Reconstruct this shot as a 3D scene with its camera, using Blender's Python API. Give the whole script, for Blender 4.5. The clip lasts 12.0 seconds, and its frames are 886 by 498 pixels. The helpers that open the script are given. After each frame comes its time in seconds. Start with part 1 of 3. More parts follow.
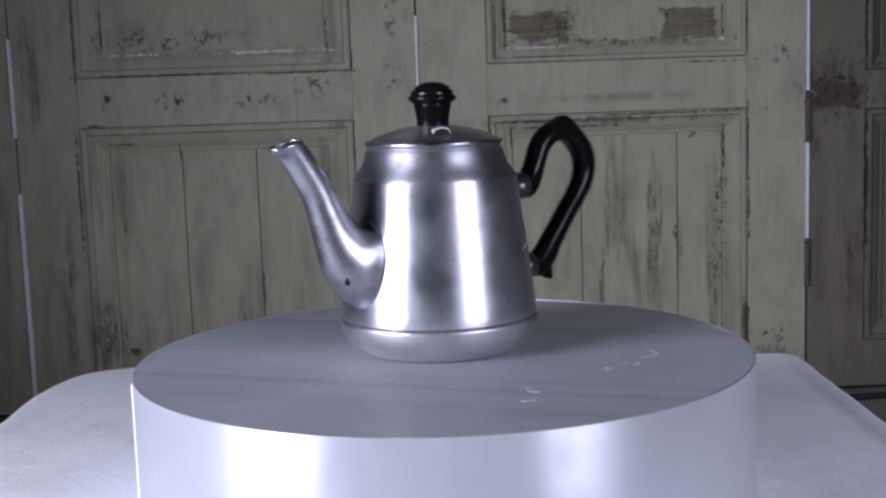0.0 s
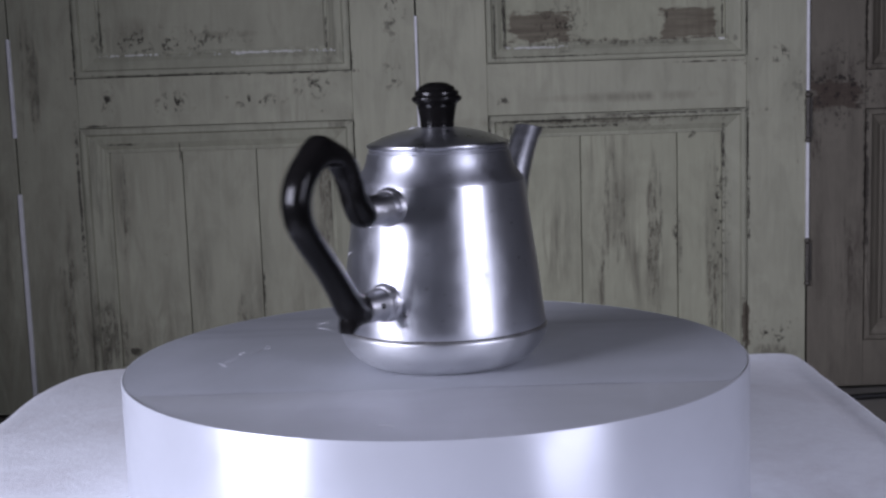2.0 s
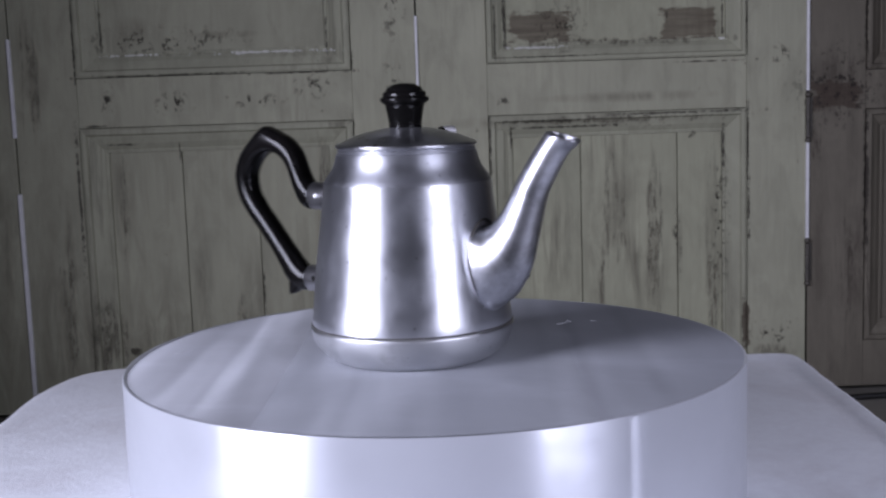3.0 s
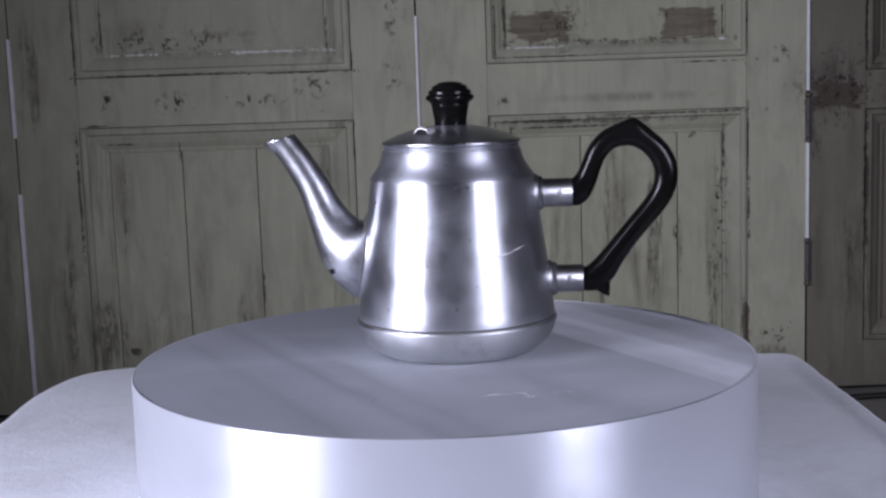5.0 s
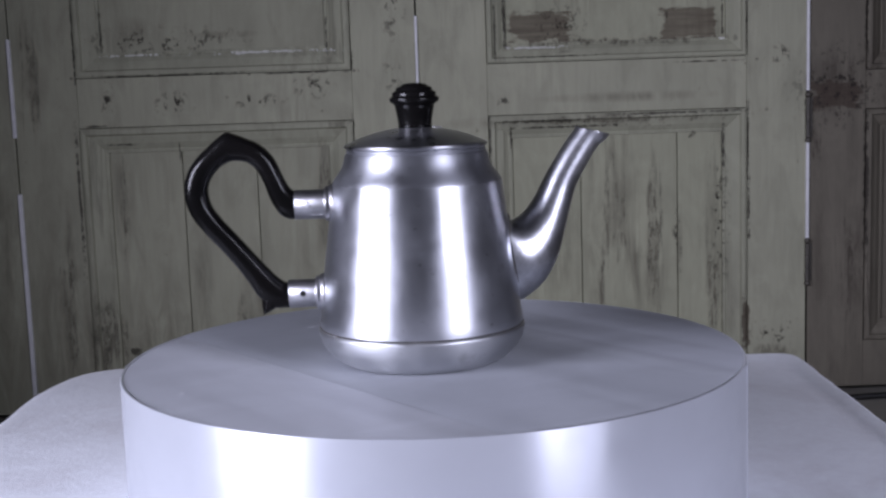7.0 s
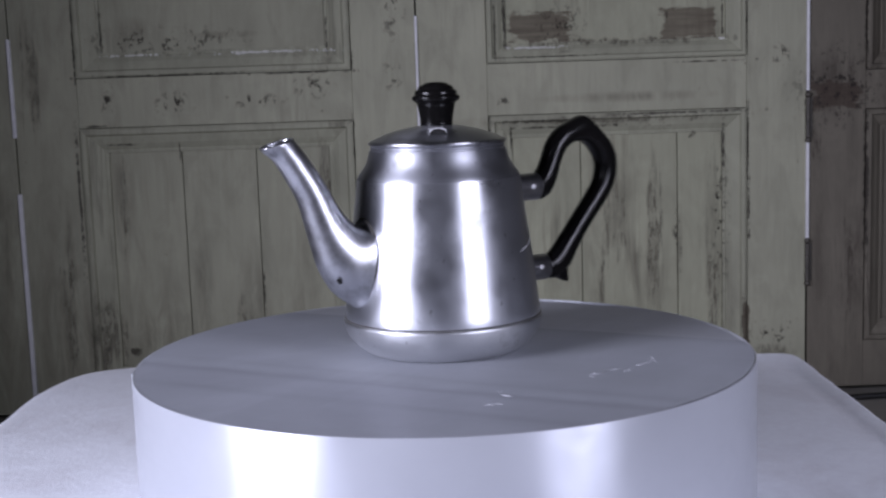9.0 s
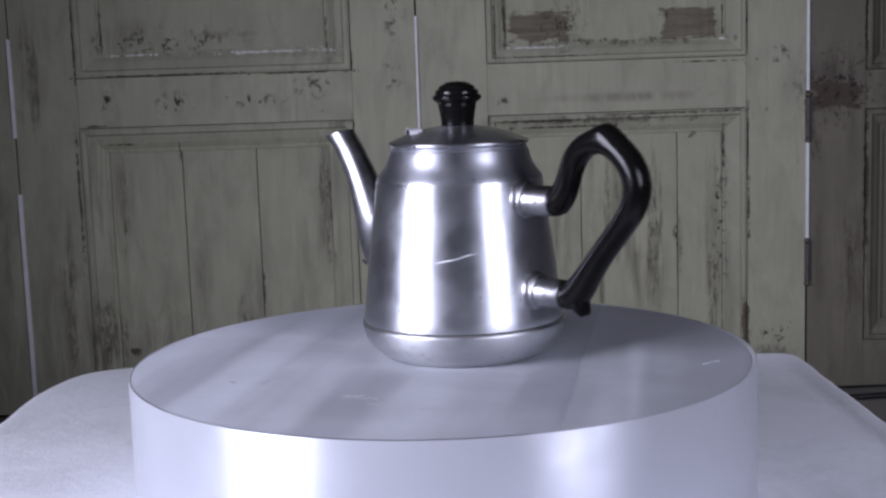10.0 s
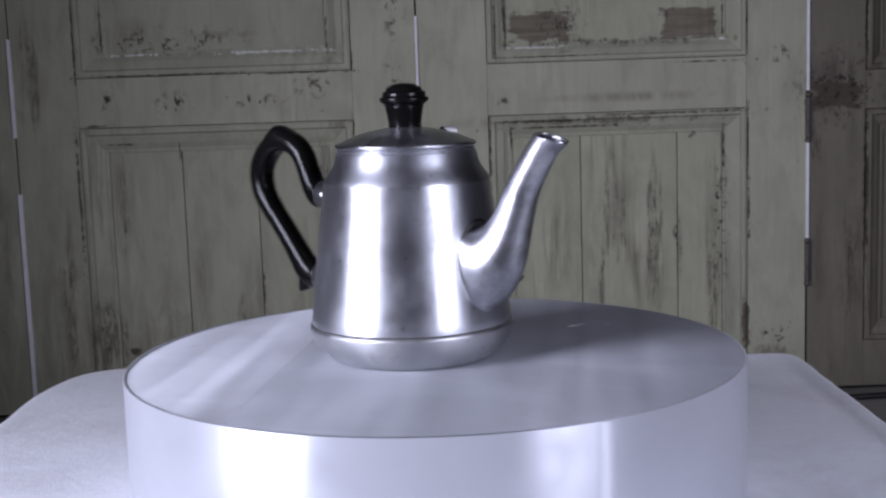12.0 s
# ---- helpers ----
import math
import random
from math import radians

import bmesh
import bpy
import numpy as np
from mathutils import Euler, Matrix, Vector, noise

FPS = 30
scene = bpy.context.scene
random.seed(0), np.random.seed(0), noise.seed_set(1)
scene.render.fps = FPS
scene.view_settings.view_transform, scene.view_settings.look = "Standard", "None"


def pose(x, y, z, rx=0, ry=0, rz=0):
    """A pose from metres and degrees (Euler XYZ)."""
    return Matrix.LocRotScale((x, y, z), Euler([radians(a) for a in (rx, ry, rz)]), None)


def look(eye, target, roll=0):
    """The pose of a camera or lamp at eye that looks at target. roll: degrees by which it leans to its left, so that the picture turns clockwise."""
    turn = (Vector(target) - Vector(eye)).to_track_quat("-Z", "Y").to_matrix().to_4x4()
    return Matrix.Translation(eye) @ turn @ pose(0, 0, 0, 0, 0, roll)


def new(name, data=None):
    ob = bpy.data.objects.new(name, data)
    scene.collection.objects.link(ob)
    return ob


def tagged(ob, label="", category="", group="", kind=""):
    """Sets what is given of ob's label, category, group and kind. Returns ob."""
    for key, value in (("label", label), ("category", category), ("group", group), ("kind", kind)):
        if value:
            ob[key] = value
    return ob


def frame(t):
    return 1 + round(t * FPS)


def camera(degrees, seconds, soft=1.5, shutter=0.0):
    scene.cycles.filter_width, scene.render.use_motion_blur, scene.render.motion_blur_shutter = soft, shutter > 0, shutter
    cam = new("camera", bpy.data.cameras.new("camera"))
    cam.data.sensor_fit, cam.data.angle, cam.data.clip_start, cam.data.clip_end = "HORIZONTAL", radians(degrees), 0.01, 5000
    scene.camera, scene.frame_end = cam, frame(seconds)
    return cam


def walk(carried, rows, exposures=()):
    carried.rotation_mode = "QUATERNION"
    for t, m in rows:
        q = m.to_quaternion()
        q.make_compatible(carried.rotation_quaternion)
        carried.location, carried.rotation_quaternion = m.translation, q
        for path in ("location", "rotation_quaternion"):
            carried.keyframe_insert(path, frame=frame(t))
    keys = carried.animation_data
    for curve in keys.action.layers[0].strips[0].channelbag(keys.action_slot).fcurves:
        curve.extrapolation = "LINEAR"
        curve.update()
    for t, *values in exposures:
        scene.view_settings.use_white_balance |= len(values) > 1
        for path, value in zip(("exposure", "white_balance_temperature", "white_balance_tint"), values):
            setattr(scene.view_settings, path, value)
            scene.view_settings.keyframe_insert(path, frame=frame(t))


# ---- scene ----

# ------------------------------------------------------------ camera
TOP = 0.33            # height of the turntable's top over the floor
DRUM_H = 0.09         # height of the turntable drum
TABLE_Z = TOP - DRUM_H
DOOR_Y = 1.10         # face of the old door leaves

cam = camera(38.93, 12.0, soft=2.5, shutter=0.5)
EYE = Vector((0.0, -0.80, TOP + 0.1765))
_p, _y = radians(7.758), radians(0.343)
AIM = EYE + Vector((math.sin(_y) * math.cos(_p), math.cos(_y) * math.cos(_p), -math.sin(_p)))
walk(cam, [(0.0, look(EYE, AIM, -1.906)), (12.0, look(EYE, AIM, -1.906))],
     exposures=[(0.0, 0.0, 6500, 10), (12.0, 0.0, 6500, 10)])

# ------------------------------------------------------------ world and lamps
world = bpy.data.worlds.new("dim_room")
scene.world = world
world.use_nodes = True
world.node_tree.nodes["Background"].inputs[0].default_value = (0.55, 0.6, 0.75, 1)
world.node_tree.nodes["Background"].inputs[1].default_value = 0.02


def softbox(name, eye, target, w, h, power, color):
    data = bpy.data.lights.new(name, "AREA")
    data.shape, data.size, data.size_y = "RECTANGLE", w, h
    data.energy, data.color, data.spread = power, color, radians(100)
    ob = new(name, data)
    ob.matrix_world = look(eye, target)
    return ob


softbox("softbox_lamp", (-0.95, -0.62, TOP + 0.34), (0.01, -0.065, TOP + 0.05), 0.52, 0.58, 8.4, (0.785, 0.793, 1.0))
softbox("softbox_lamp", (0.85, -0.90, TOP + 0.36), (0.32, 0.10, TOP + 0.0), 0.48, 0.56, 4.2, (0.78, 0.788, 1.0))


# ------------------------------------------------------------ node helpers
class Mat:
    def __init__(self, name):
        self.m = bpy.data.materials.new(name)
        self.m.use_nodes = True
        self.t = self.m.node_tree
        self.b = self.t.nodes["Principled BSDF"]

    def node(self, kind):
        return self.t.nodes.new(kind)

    def link(self, a, b):
        self.t.links.new(a, b)

    def coords(self, scale=(1, 1, 1)):
        c = self.node("ShaderNodeTexCoord")
        mp = self.node("ShaderNodeMapping")
        mp.inputs["Scale"].default_value = scale
        self.link(c.outputs["Object"], mp.inputs["Vector"])
        return mp.outputs["Vector"]

    def along(self, length, width, az):
        """Coordinates stretched along a direction of the x-y plane: features of about length by width metres."""
        c = self.node("ShaderNodeTexCoord")
        mp = self.node("ShaderNodeMapping")
        mp.vector_type = "TEXTURE"
        mp.inputs["Scale"].default_value = (length, width, 1)
        mp.inputs["Rotation"].default_value = (0, 0, az)
        self.link(c.outputs["Object"], mp.inputs["Vector"])
        return mp.outputs["Vector"]

    def noise(self, vec, scale, detail=4, rough=0.55, distort=0.0):
        n = self.node("ShaderNodeTexNoise")
        n.inputs["Scale"].default_value, n.inputs["Detail"].default_value = scale, detail
        n.inputs["Roughness"].default_value, n.inputs["Distortion"].default_value = rough, distort
        self.link(vec, n.inputs["Vector"])
        return n.outputs["Fac"]

    def ramp(self, fac, stops):
        r = self.node("ShaderNodeValToRGB")
        e = r.color_ramp.elements
        while len(e) < len(stops):
            e.new(0.5)
        for i, (pos, col) in enumerate(stops):
            e[i].position = pos
            e[i].color = (*col, 1) if isinstance(col, tuple) else (col, col, col, 1)
        self.link(fac, r.inputs["Fac"])
        return r.outputs["Color"]

    def math(self, op, a, b):
        n = self.node("ShaderNodeMath")
        n.operation = op
        for i, v in enumerate((a, b)):
            if isinstance(v, (int, float)):
                n.inputs[i].default_value = v
            else:
                self.link(v, n.inputs[i])
        return n.outputs[0]

    def mix(self, fac, a, b, blend="MIX"):
        n = self.node("ShaderNodeMix")
        n.data_type, n.blend_type = "RGBA", blend
        for s, v in ((n.inputs[0], fac), (n.inputs[6], a), (n.inputs[7], b)):
            if isinstance(v, (int, float)):
                s.default_value = v
            elif isinstance(v, tuple):
                s.default_value = (*v, 1)
            else:
                self.link(v, s)
        return n.outputs[2]

    def bump(self, height, strength, dist=0.001):
        n = self.node("ShaderNodeBump")
        n.inputs["Strength"].default_value, n.inputs["Distance"].default_value = strength, dist
        self.link(height, n.inputs["Height"])
        self.link(n.outputs[0], self.b.inputs["Normal"])

    def set(self, **kw):
        for k, v in kw.items():
            s = self.b.inputs[k.replace("_", " ")]
            if isinstance(v, tuple):
                s.default_value = (*v, 1)
            elif isinstance(v, (int, float)):
                s.default_value = v
            else:
                self.link(v, s)
        return self


def spun_aluminium(name, base, rough, aniso, wear=0.5, metal=1.0, dents=0.16):
    """Lathe-turned aluminium: fine rings round the z axis, dull blotches, pits and shallow dents."""
    k = Mat(name)
    v = k.coords()
    rings = k.noise(k.coords((1, 1, 420)), 1.6, 3)
    spots = k.noise(v, 46, 6, 0.68)
    rub = k.noise(k.coords((1, 1, 0.45)), 60, 4, 0.6)
    blot = k.noise(v, 11, 4, 0.6)
    tone = k.ramp(blot, [(0.3, tuple(c * 0.92 for c in base)), (0.7, base)])
    tone = k.mix(k.ramp(spots, [(0.60, 0.0), (0.72, wear)]), tone, tuple(c * 0.60 for c in base))
    tone = k.mix(k.ramp(rub, [(0.62, 0.0), (0.74, wear * 0.8)]), tone, tuple(min(1, c * 1.12) for c in base))
    pits = k.ramp(k.noise(k.coords((1, 1, 0.7)), 330, 2, 0.5), [(0.70, 0.0), (0.76, wear)])
    tone = k.mix(pits, tone, tuple(c * 0.35 for c in base))
    r = k.math("ADD", k.math("MULTIPLY", k.math("SUBTRACT", spots, 0.5), 0.46), rough)
    r = k.math("ADD", r, k.math("MULTIPLY", k.math("SUBTRACT", blot, 0.5), 0.30))
    r = k.math("ADD", r, k.math("MULTIPLY", k.math("SUBTRACT", rings, 0.5), 0.05))
    k.set(Base_Color=tone, Metallic=metal, Roughness=r, Anisotropic=aniso, Anisotropic_Rotation=0.25)
    tan = k.node("ShaderNodeTangent")
    tan.direction_type, tan.axis = "RADIAL", "Z"
    k.link(tan.outputs[0], k.b.inputs["Tangent"])
    h = k.math("ADD", k.math("MULTIPLY", rings, 0.02), k.math("ADD", k.math("MULTIPLY", blot, 0.55), k.math("MULTIPLY", spots, 0.30)))
    k.bump(h, dents, 0.0014)
    return k.m


def cast_aluminium(name, base, rough):
    k = Mat(name)
    v = k.coords()
    a, b = k.noise(v, 60, 5, 0.65), k.noise(v, 14, 3)
    k.set(Base_Color=k.ramp(a, [(0.35, tuple(c * 0.6 for c in base)), (0.60, base)]), Metallic=1.0,
          Roughness=k.math("ADD", k.math("MULTIPLY", b, 0.2), rough - 0.1))
    k.bump(k.math("ADD", b, k.math("MULTIPLY", a, 0.45)), 0.28, 0.0015)
    return k.m


# dark streaks by the seams, crease shading put into colour: offset, half width, strength
CREASE_SHADE = [(-0.070, 0.005, 0.16), (-0.0925, 0.0055, 0.42), (-0.133, 0.006, 0.20)]


def sheet_aluminium(name, degrees, tone, gloss):
    """Dull rolled sheet: straight grain in one direction, scuffed and smeared."""
    k = Mat(name)
    g = radians(degrees)
    v = k.coords()
    grain = k.noise(k.along(0.3, 0.004, g), 1.0, 4)
    smear = k.noise(k.along(0.22, 0.06, g), 1.2, 4, 0.6, 0.6)
    wipe = k.noise(k.along(0.40, 0.035, radians(-21.8)), 1.0, 4, 0.6, 0.4)
    fleck = k.noise(v, 55, 6, 0.7)
    cloud = k.noise(v, 9, 5, 0.65, 0.6)
    base = k.ramp(cloud, [(0.3, tuple(c * 0.84 for c in tone)), (0.7, tone)])
    base = k.mix(k.ramp(smear, [(0.5, 0.0), (0.72, 0.35)]), base, tuple(c * 1.22 for c in tone))
    base = k.mix(k.ramp(wipe, [(0.50, 0.0), (0.70, 0.22)]), base, tuple(c * 0.74 for c in tone))
    sep = k.node("ShaderNodeSeparateXYZ")
    k.link(k.along(1, 1, radians(-21.8)), sep.inputs[0])
    for at, w, force in CREASE_SHADE:
        off = k.math("DIVIDE", k.math("SUBTRACT", k.math("ADD", sep.outputs["Y"], k.math("MULTIPLY", k.math("SUBTRACT", cloud, 0.5), 0.012)), at), w)
        line = k.math("POWER", 2.718, k.math("MULTIPLY", k.math("MULTIPLY", off, off), -1.0))
        base = k.mix(k.math("MULTIPLY", k.math("MULTIPLY", line, k.ramp(wipe, [(0.3, 0.3), (0.6, 1.0)])), force), base, tuple(c * 0.45 for c in tone))
    base = k.mix(k.ramp(fleck, [(0.71, 0.0), (0.76, 0.5)]), base, (0.66, 0.66, 0.68))
    r = k.math("ADD", k.math("MULTIPLY", smear, 0.16), k.math("ADD", k.math("MULTIPLY", cloud, 0.12), 0.46))
    band = k.noise(k.along(0.60, 0.055, radians(-21.8)), 1.0, 3, 0.5, 0.3)
    k.set(Base_Color=base, Metallic=gloss, Roughness=r, Anisotropic=0.85,
          Anisotropic_Rotation=k.math("ADD", k.math("MULTIPLY", k.math("SUBTRACT", band, 0.5), 0.15), 0.25))
    vec = k.node("ShaderNodeCombineXYZ")
    vec.inputs[0].default_value, vec.inputs[1].default_value = math.cos(g), math.sin(g)
    tr = k.node("ShaderNodeVectorTransform")
    tr.vector_type, tr.convert_from, tr.convert_to = "VECTOR", "OBJECT", "WORLD"
    k.link(vec.outputs[0], tr.inputs[0])
    k.link(tr.outputs[0], k.b.inputs["Tangent"])
    k.bump(k.math("ADD", grain, k.math("MULTIPLY", cloud, 2.0)), 0.12, 0.0008)
    return k.m


def bakelite(name):
    k = Mat(name)
    v = k.coords()
    a = k.noise(v, 90, 5, 0.6)
    k.set(Base_Color=k.ramp(k.noise(v, 20, 3), [(0.3, (0.003, 0.003, 0.003)), (0.7, (0.006, 0.0055, 0.0055))]),
          Roughness=k.math("ADD", k.math("MULTIPLY", a, 0.16), 0.11))
    k.b.inputs["Specular IOR Level"].default_value = 0.18
    k.bump(a, 0.05, 0.0006)
    return k.m


# rubbed places of the doors: x, z, half width, half height
WORN = [(0.28, 0.553, 0.16, 0.006), (0.620, 0.475, 0.055, 0.046), (0.637, 0.165, 0.030, 0.10), (0.580, 0.390, 0.010, 0.055),
        (-0.476, 0.330, 0.008, 0.085), (-0.166, 0.285, 0.013, 0.125), (-0.563, 0.190, 0.012, 0.150), (-0.510, 0.125, 0.024, 0.065),
        (0.270, 0.257, 0.024, 0.115), (0.336, 0.275, 0.014, 0.140), (0.427, 0.240, 0.016, 0.140), (0.474, 0.118, 0.012, 0.042), (0.282, 0.437, 0.185, 0.006),
        (-0.595, 0.50, 0.016, 0.11), (0.528, 0.068, 0.045, 0.014), (-0.30, 0.110, 0.03, 0.06)]
# patches of bare wood: x, z, half width, half height, raggedness
BARE = [(0.165, 0.578, 0.042, 0.021, 2.6), (0.393, 0.577, 0.041, 0.022, 1.5), (0.612, 0.462, 0.036, 0.020, 2.8), (0.475, 0.116, 0.006, 0.034, 3.0)]
# dirt-filled cracks along joints
CRACKS = [(-0.5305, 0.585, 0.0016, 0.06), (-0.40, 0.5245, 0.10, 0.0014), (-0.19, 0.522, 0.07, 0.0014), (-0.1165, 0.535, 0.0016, 0.014), (-0.492, 0.590, 0.0016, 0.025),
          (-0.153, 0.575, 0.0016, 0.03), (-0.1175, 0.41, 0.0016, 0.03), (-0.536, 0.35, 0.0022, 0.09), (-0.47, 0.4225, 0.02, 0.0014), (-0.383, 0.41, 0.0014, 0.014),
          (-0.266, 0.19, 0.0014, 0.03), (0.115, 0.58, 0.0016, 0.03), (0.18, 0.5335, 0.05, 0.0012), (0.42, 0.519, 0.05, 0.0012), (0.479, 0.40, 0.0018, 0.05),
          (0.48, 0.30, 0.0016, 0.04), (0.17, 0.437, 0.06, 0.0024), (0.444, 0.39, 0.0014, 0.03), (-0.50, 0.4515, 0.018, 0.0014), (0.36, 0.588, 0.0024, 0.010),
          (0.099, 0.575, 0.0016, 0.050), (0.1135, 0.585, 0.0020, 0.040), (0.4765, 0.570, 0.0020, 0.040), (0.4435, 0.590, 0.0016, 0.040), (0.088, 0.395, 0.0016, 0.050),
          (0.120, 0.412, 0.0018, 0.018), (0.478, 0.385, 0.0020, 0.060), (0.443, 0.400, 0.0018, 0.030), (0.658, 0.330, 0.0030, 0.100), (0.657, 0.575, 0.0022, 0.050), (0.20, 0.4275, 0.09, 0.0016), (0.36, 0.444, 0.10, 0.0018), (-0.473, 0.101, 0.013, 0.005), (0.110, 0.470, 0.006, 0.004), (0.398, 0.412, 0.004, 0.005)]
# chalky bare edges
LIGHT = [(-0.235, 0.5545, 0.070, 0.0016), (-0.44, 0.5555, 0.035, 0.0012), (0.155, 0.5475, 0.030, 0.0014), (0.443, 0.552, 0.004, 0.002)]
CHIPPED = [(-0.486, 0.497, 0.009, 0.026), (-0.386, 0.483, 0.026, 0.014), (-0.176, 0.501, 0.026, 0.014), (-0.268, 0.483, 0.040, 0.008), (-0.052, 0.605, 0.014, 0.03),
           (-0.058, 0.512, 0.014, 0.016), (-0.40, 0.575, 0.10, 0.018), (0.529, 0.524, 0.014, 0.014), (0.373, 0.240, 0.006, 0.055), (0.62, 0.475, 0.06, 0.05),
           (0.437, 0.28, 0.012, 0.10), (0.52, 0.10, 0.03, 0.02), (0.20, 0.577, 0.03, 0.03)]

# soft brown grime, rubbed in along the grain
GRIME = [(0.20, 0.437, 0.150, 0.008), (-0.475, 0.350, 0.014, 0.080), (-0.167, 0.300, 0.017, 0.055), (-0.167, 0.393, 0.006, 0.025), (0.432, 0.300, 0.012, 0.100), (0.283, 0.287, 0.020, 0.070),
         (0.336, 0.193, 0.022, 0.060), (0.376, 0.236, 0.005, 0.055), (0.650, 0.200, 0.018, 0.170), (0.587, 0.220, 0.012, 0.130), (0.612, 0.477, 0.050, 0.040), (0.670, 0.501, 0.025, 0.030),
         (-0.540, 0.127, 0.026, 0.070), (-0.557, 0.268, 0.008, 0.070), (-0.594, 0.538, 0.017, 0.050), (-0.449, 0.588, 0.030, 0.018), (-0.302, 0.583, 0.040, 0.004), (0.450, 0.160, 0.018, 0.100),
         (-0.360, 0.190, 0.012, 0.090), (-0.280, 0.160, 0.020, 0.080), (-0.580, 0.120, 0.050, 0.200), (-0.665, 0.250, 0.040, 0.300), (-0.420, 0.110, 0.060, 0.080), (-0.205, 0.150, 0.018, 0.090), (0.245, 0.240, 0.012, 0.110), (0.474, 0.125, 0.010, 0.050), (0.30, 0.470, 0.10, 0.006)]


def old_paint(name, paint, under, amount, seed, base_rub=0.35, span=(-2.0, 2.0)):
    """Grey-green distemper on old wood, rubbed through along the grain to brown, most of all at the worn places."""
    k = Mat(name)
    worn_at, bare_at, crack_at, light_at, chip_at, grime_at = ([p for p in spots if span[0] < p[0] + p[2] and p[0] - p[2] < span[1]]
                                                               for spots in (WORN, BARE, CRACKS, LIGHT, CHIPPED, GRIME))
    tc = k.node("ShaderNodeTexCoord")
    oi = k.node("ShaderNodeObjectInfo")
    add = k.node("ShaderNodeVectorMath")
    add.operation = "ADD"
    off = k.node("ShaderNodeCombineXYZ")
    k.link(k.math("ADD", k.math("MULTIPLY", oi.outputs["Random"], 9.0), seed), off.inputs[1])
    k.link(tc.outputs["Object"], add.inputs[0])
    k.link(off.outputs[0], add.inputs[1])

    def at(scale):
        mp = k.node("ShaderNodeMapping")
        mp.inputs["Scale"].default_value = scale
        k.link(add.outputs[0], mp.inputs["Vector"])
        return mp.outputs["Vector"]

    def places(spots):
        total = 0.0
        for x, z, hx, hz in spots:
            mp = k.node("ShaderNodeMapping")
            mp.inputs["Scale"].default_value = (1 / hx, 0, 1 / hz)
            mp.inputs["Location"].default_value = (-x / hx, 0, -z / hz)
            k.link(tc.outputs["Object"], mp.inputs["Vector"])
            ln = k.node("ShaderNodeVectorMath")
            ln.operation = "LENGTH"
            k.link(mp.outputs["Vector"], ln.inputs[0])
            total = k.math("MAXIMUM", k.math("SUBTRACT", 1.25, k.math("MULTIPLY", ln.outputs["Value"], 0.8)), total)
        return k.math("MINIMUM", total, 1.0)

    streak = k.noise(at((60, 60, 5)), 1.0, 6, 0.66, 0.4)
    fine = k.noise(at((190, 190, 14)), 1.0, 4, 0.6)
    patch = k.noise(at((6, 6, 3.2)), 1.0, 4, 0.6)
    chip = k.noise(at((95, 95, 75)), 1.0, 5, 0.7)
    tone = k.ramp(patch, [(0.3, tuple(c * 0.82 for c in paint)), (0.7, tuple(min(1, c * 1.06) for c in paint))])
    tone = k.mix(k.ramp(fine, [(0.35, 0.16), (0.6, 0.0)]), tone, tuple(c * 0.66 for c in paint))
    brush = k.noise(at((26, 26, 9)), 1.0, 6, 0.62, 0.8)
    tone = k.mix(k.ramp(brush, [(0.46, 0.0), (0.68, 0.42)]), tone, tuple(c * 0.60 for c in paint))
    tone = k.mix(k.ramp(k.noise(at((14, 14, 14)), 1.0, 6, 0.65, 0.5), [(0.52, 0.0), (0.72, 0.30)]), tone, tuple(min(1, c * 1.25) for c in paint))
    worn = places(worn_at)
    lo = k.math("MULTIPLY", k.ramp(streak, [(0.46, 0.0), (0.64, 1.0)]), k.ramp(patch, [(0.48, 0.0), (0.70, base_rub)]))
    hi = k.math("MULTIPLY", k.ramp(k.math("ADD", k.math("MULTIPLY", streak, 1.25), k.math("MULTIPLY", worn, 0.34)), [(0.80, 0.0), (0.97, 0.95)]), k.ramp(worn, [(0.0, 0.0), (0.3, 1.0)]))
    speck = k.noise(at((120, 120, 42)), 1.0, 5, 0.72, 0.3)
    hi = k.math("MULTIPLY", hi, k.ramp(speck, [(0.42, 0.22), (0.56, 1.0)]))
    rub = k.math("MAXIMUM", lo, k.math("MULTIPLY", hi, 0.9))
    tone = k.mix(k.math("MULTIPLY", rub, amount), tone, under)
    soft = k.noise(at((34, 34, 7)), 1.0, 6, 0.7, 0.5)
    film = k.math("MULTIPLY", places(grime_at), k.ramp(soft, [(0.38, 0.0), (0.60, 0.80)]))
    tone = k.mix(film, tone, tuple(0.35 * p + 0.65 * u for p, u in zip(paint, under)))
    sep = k.node("ShaderNodeSeparateXYZ")
    k.link(tc.outputs["Object"], sep.inputs[0])
    grain = k.noise(at((7, 7, 130)), 1.0, 6, 0.68, 0.7)
    rag = k.math("ADD", k.math("MULTIPLY", grain, 0.4), k.math("MULTIPLY", k.noise(at((38, 38, 55)), 1.0, 6, 0.68, 0.6), 0.6))
    for x, z, hx, hz, force in bare_at:
        dx = k.math("DIVIDE", k.math("ABSOLUTE", k.math("SUBTRACT", sep.outputs["X"], x), 0.0), hx)
        dz = k.math("DIVIDE", k.math("ABSOLUTE", k.math("SUBTRACT", sep.outputs["Z"], z), 0.0), hz)
        inside = k.math("SUBTRACT", 1.12, k.math("ADD", k.math("MAXIMUM", dx, dz), k.math("MULTIPLY", k.math("SUBTRACT", rag, 0.5), force)))
        bare = k.ramp(inside, [(0.05, 0.0), (0.22, 0.85)])
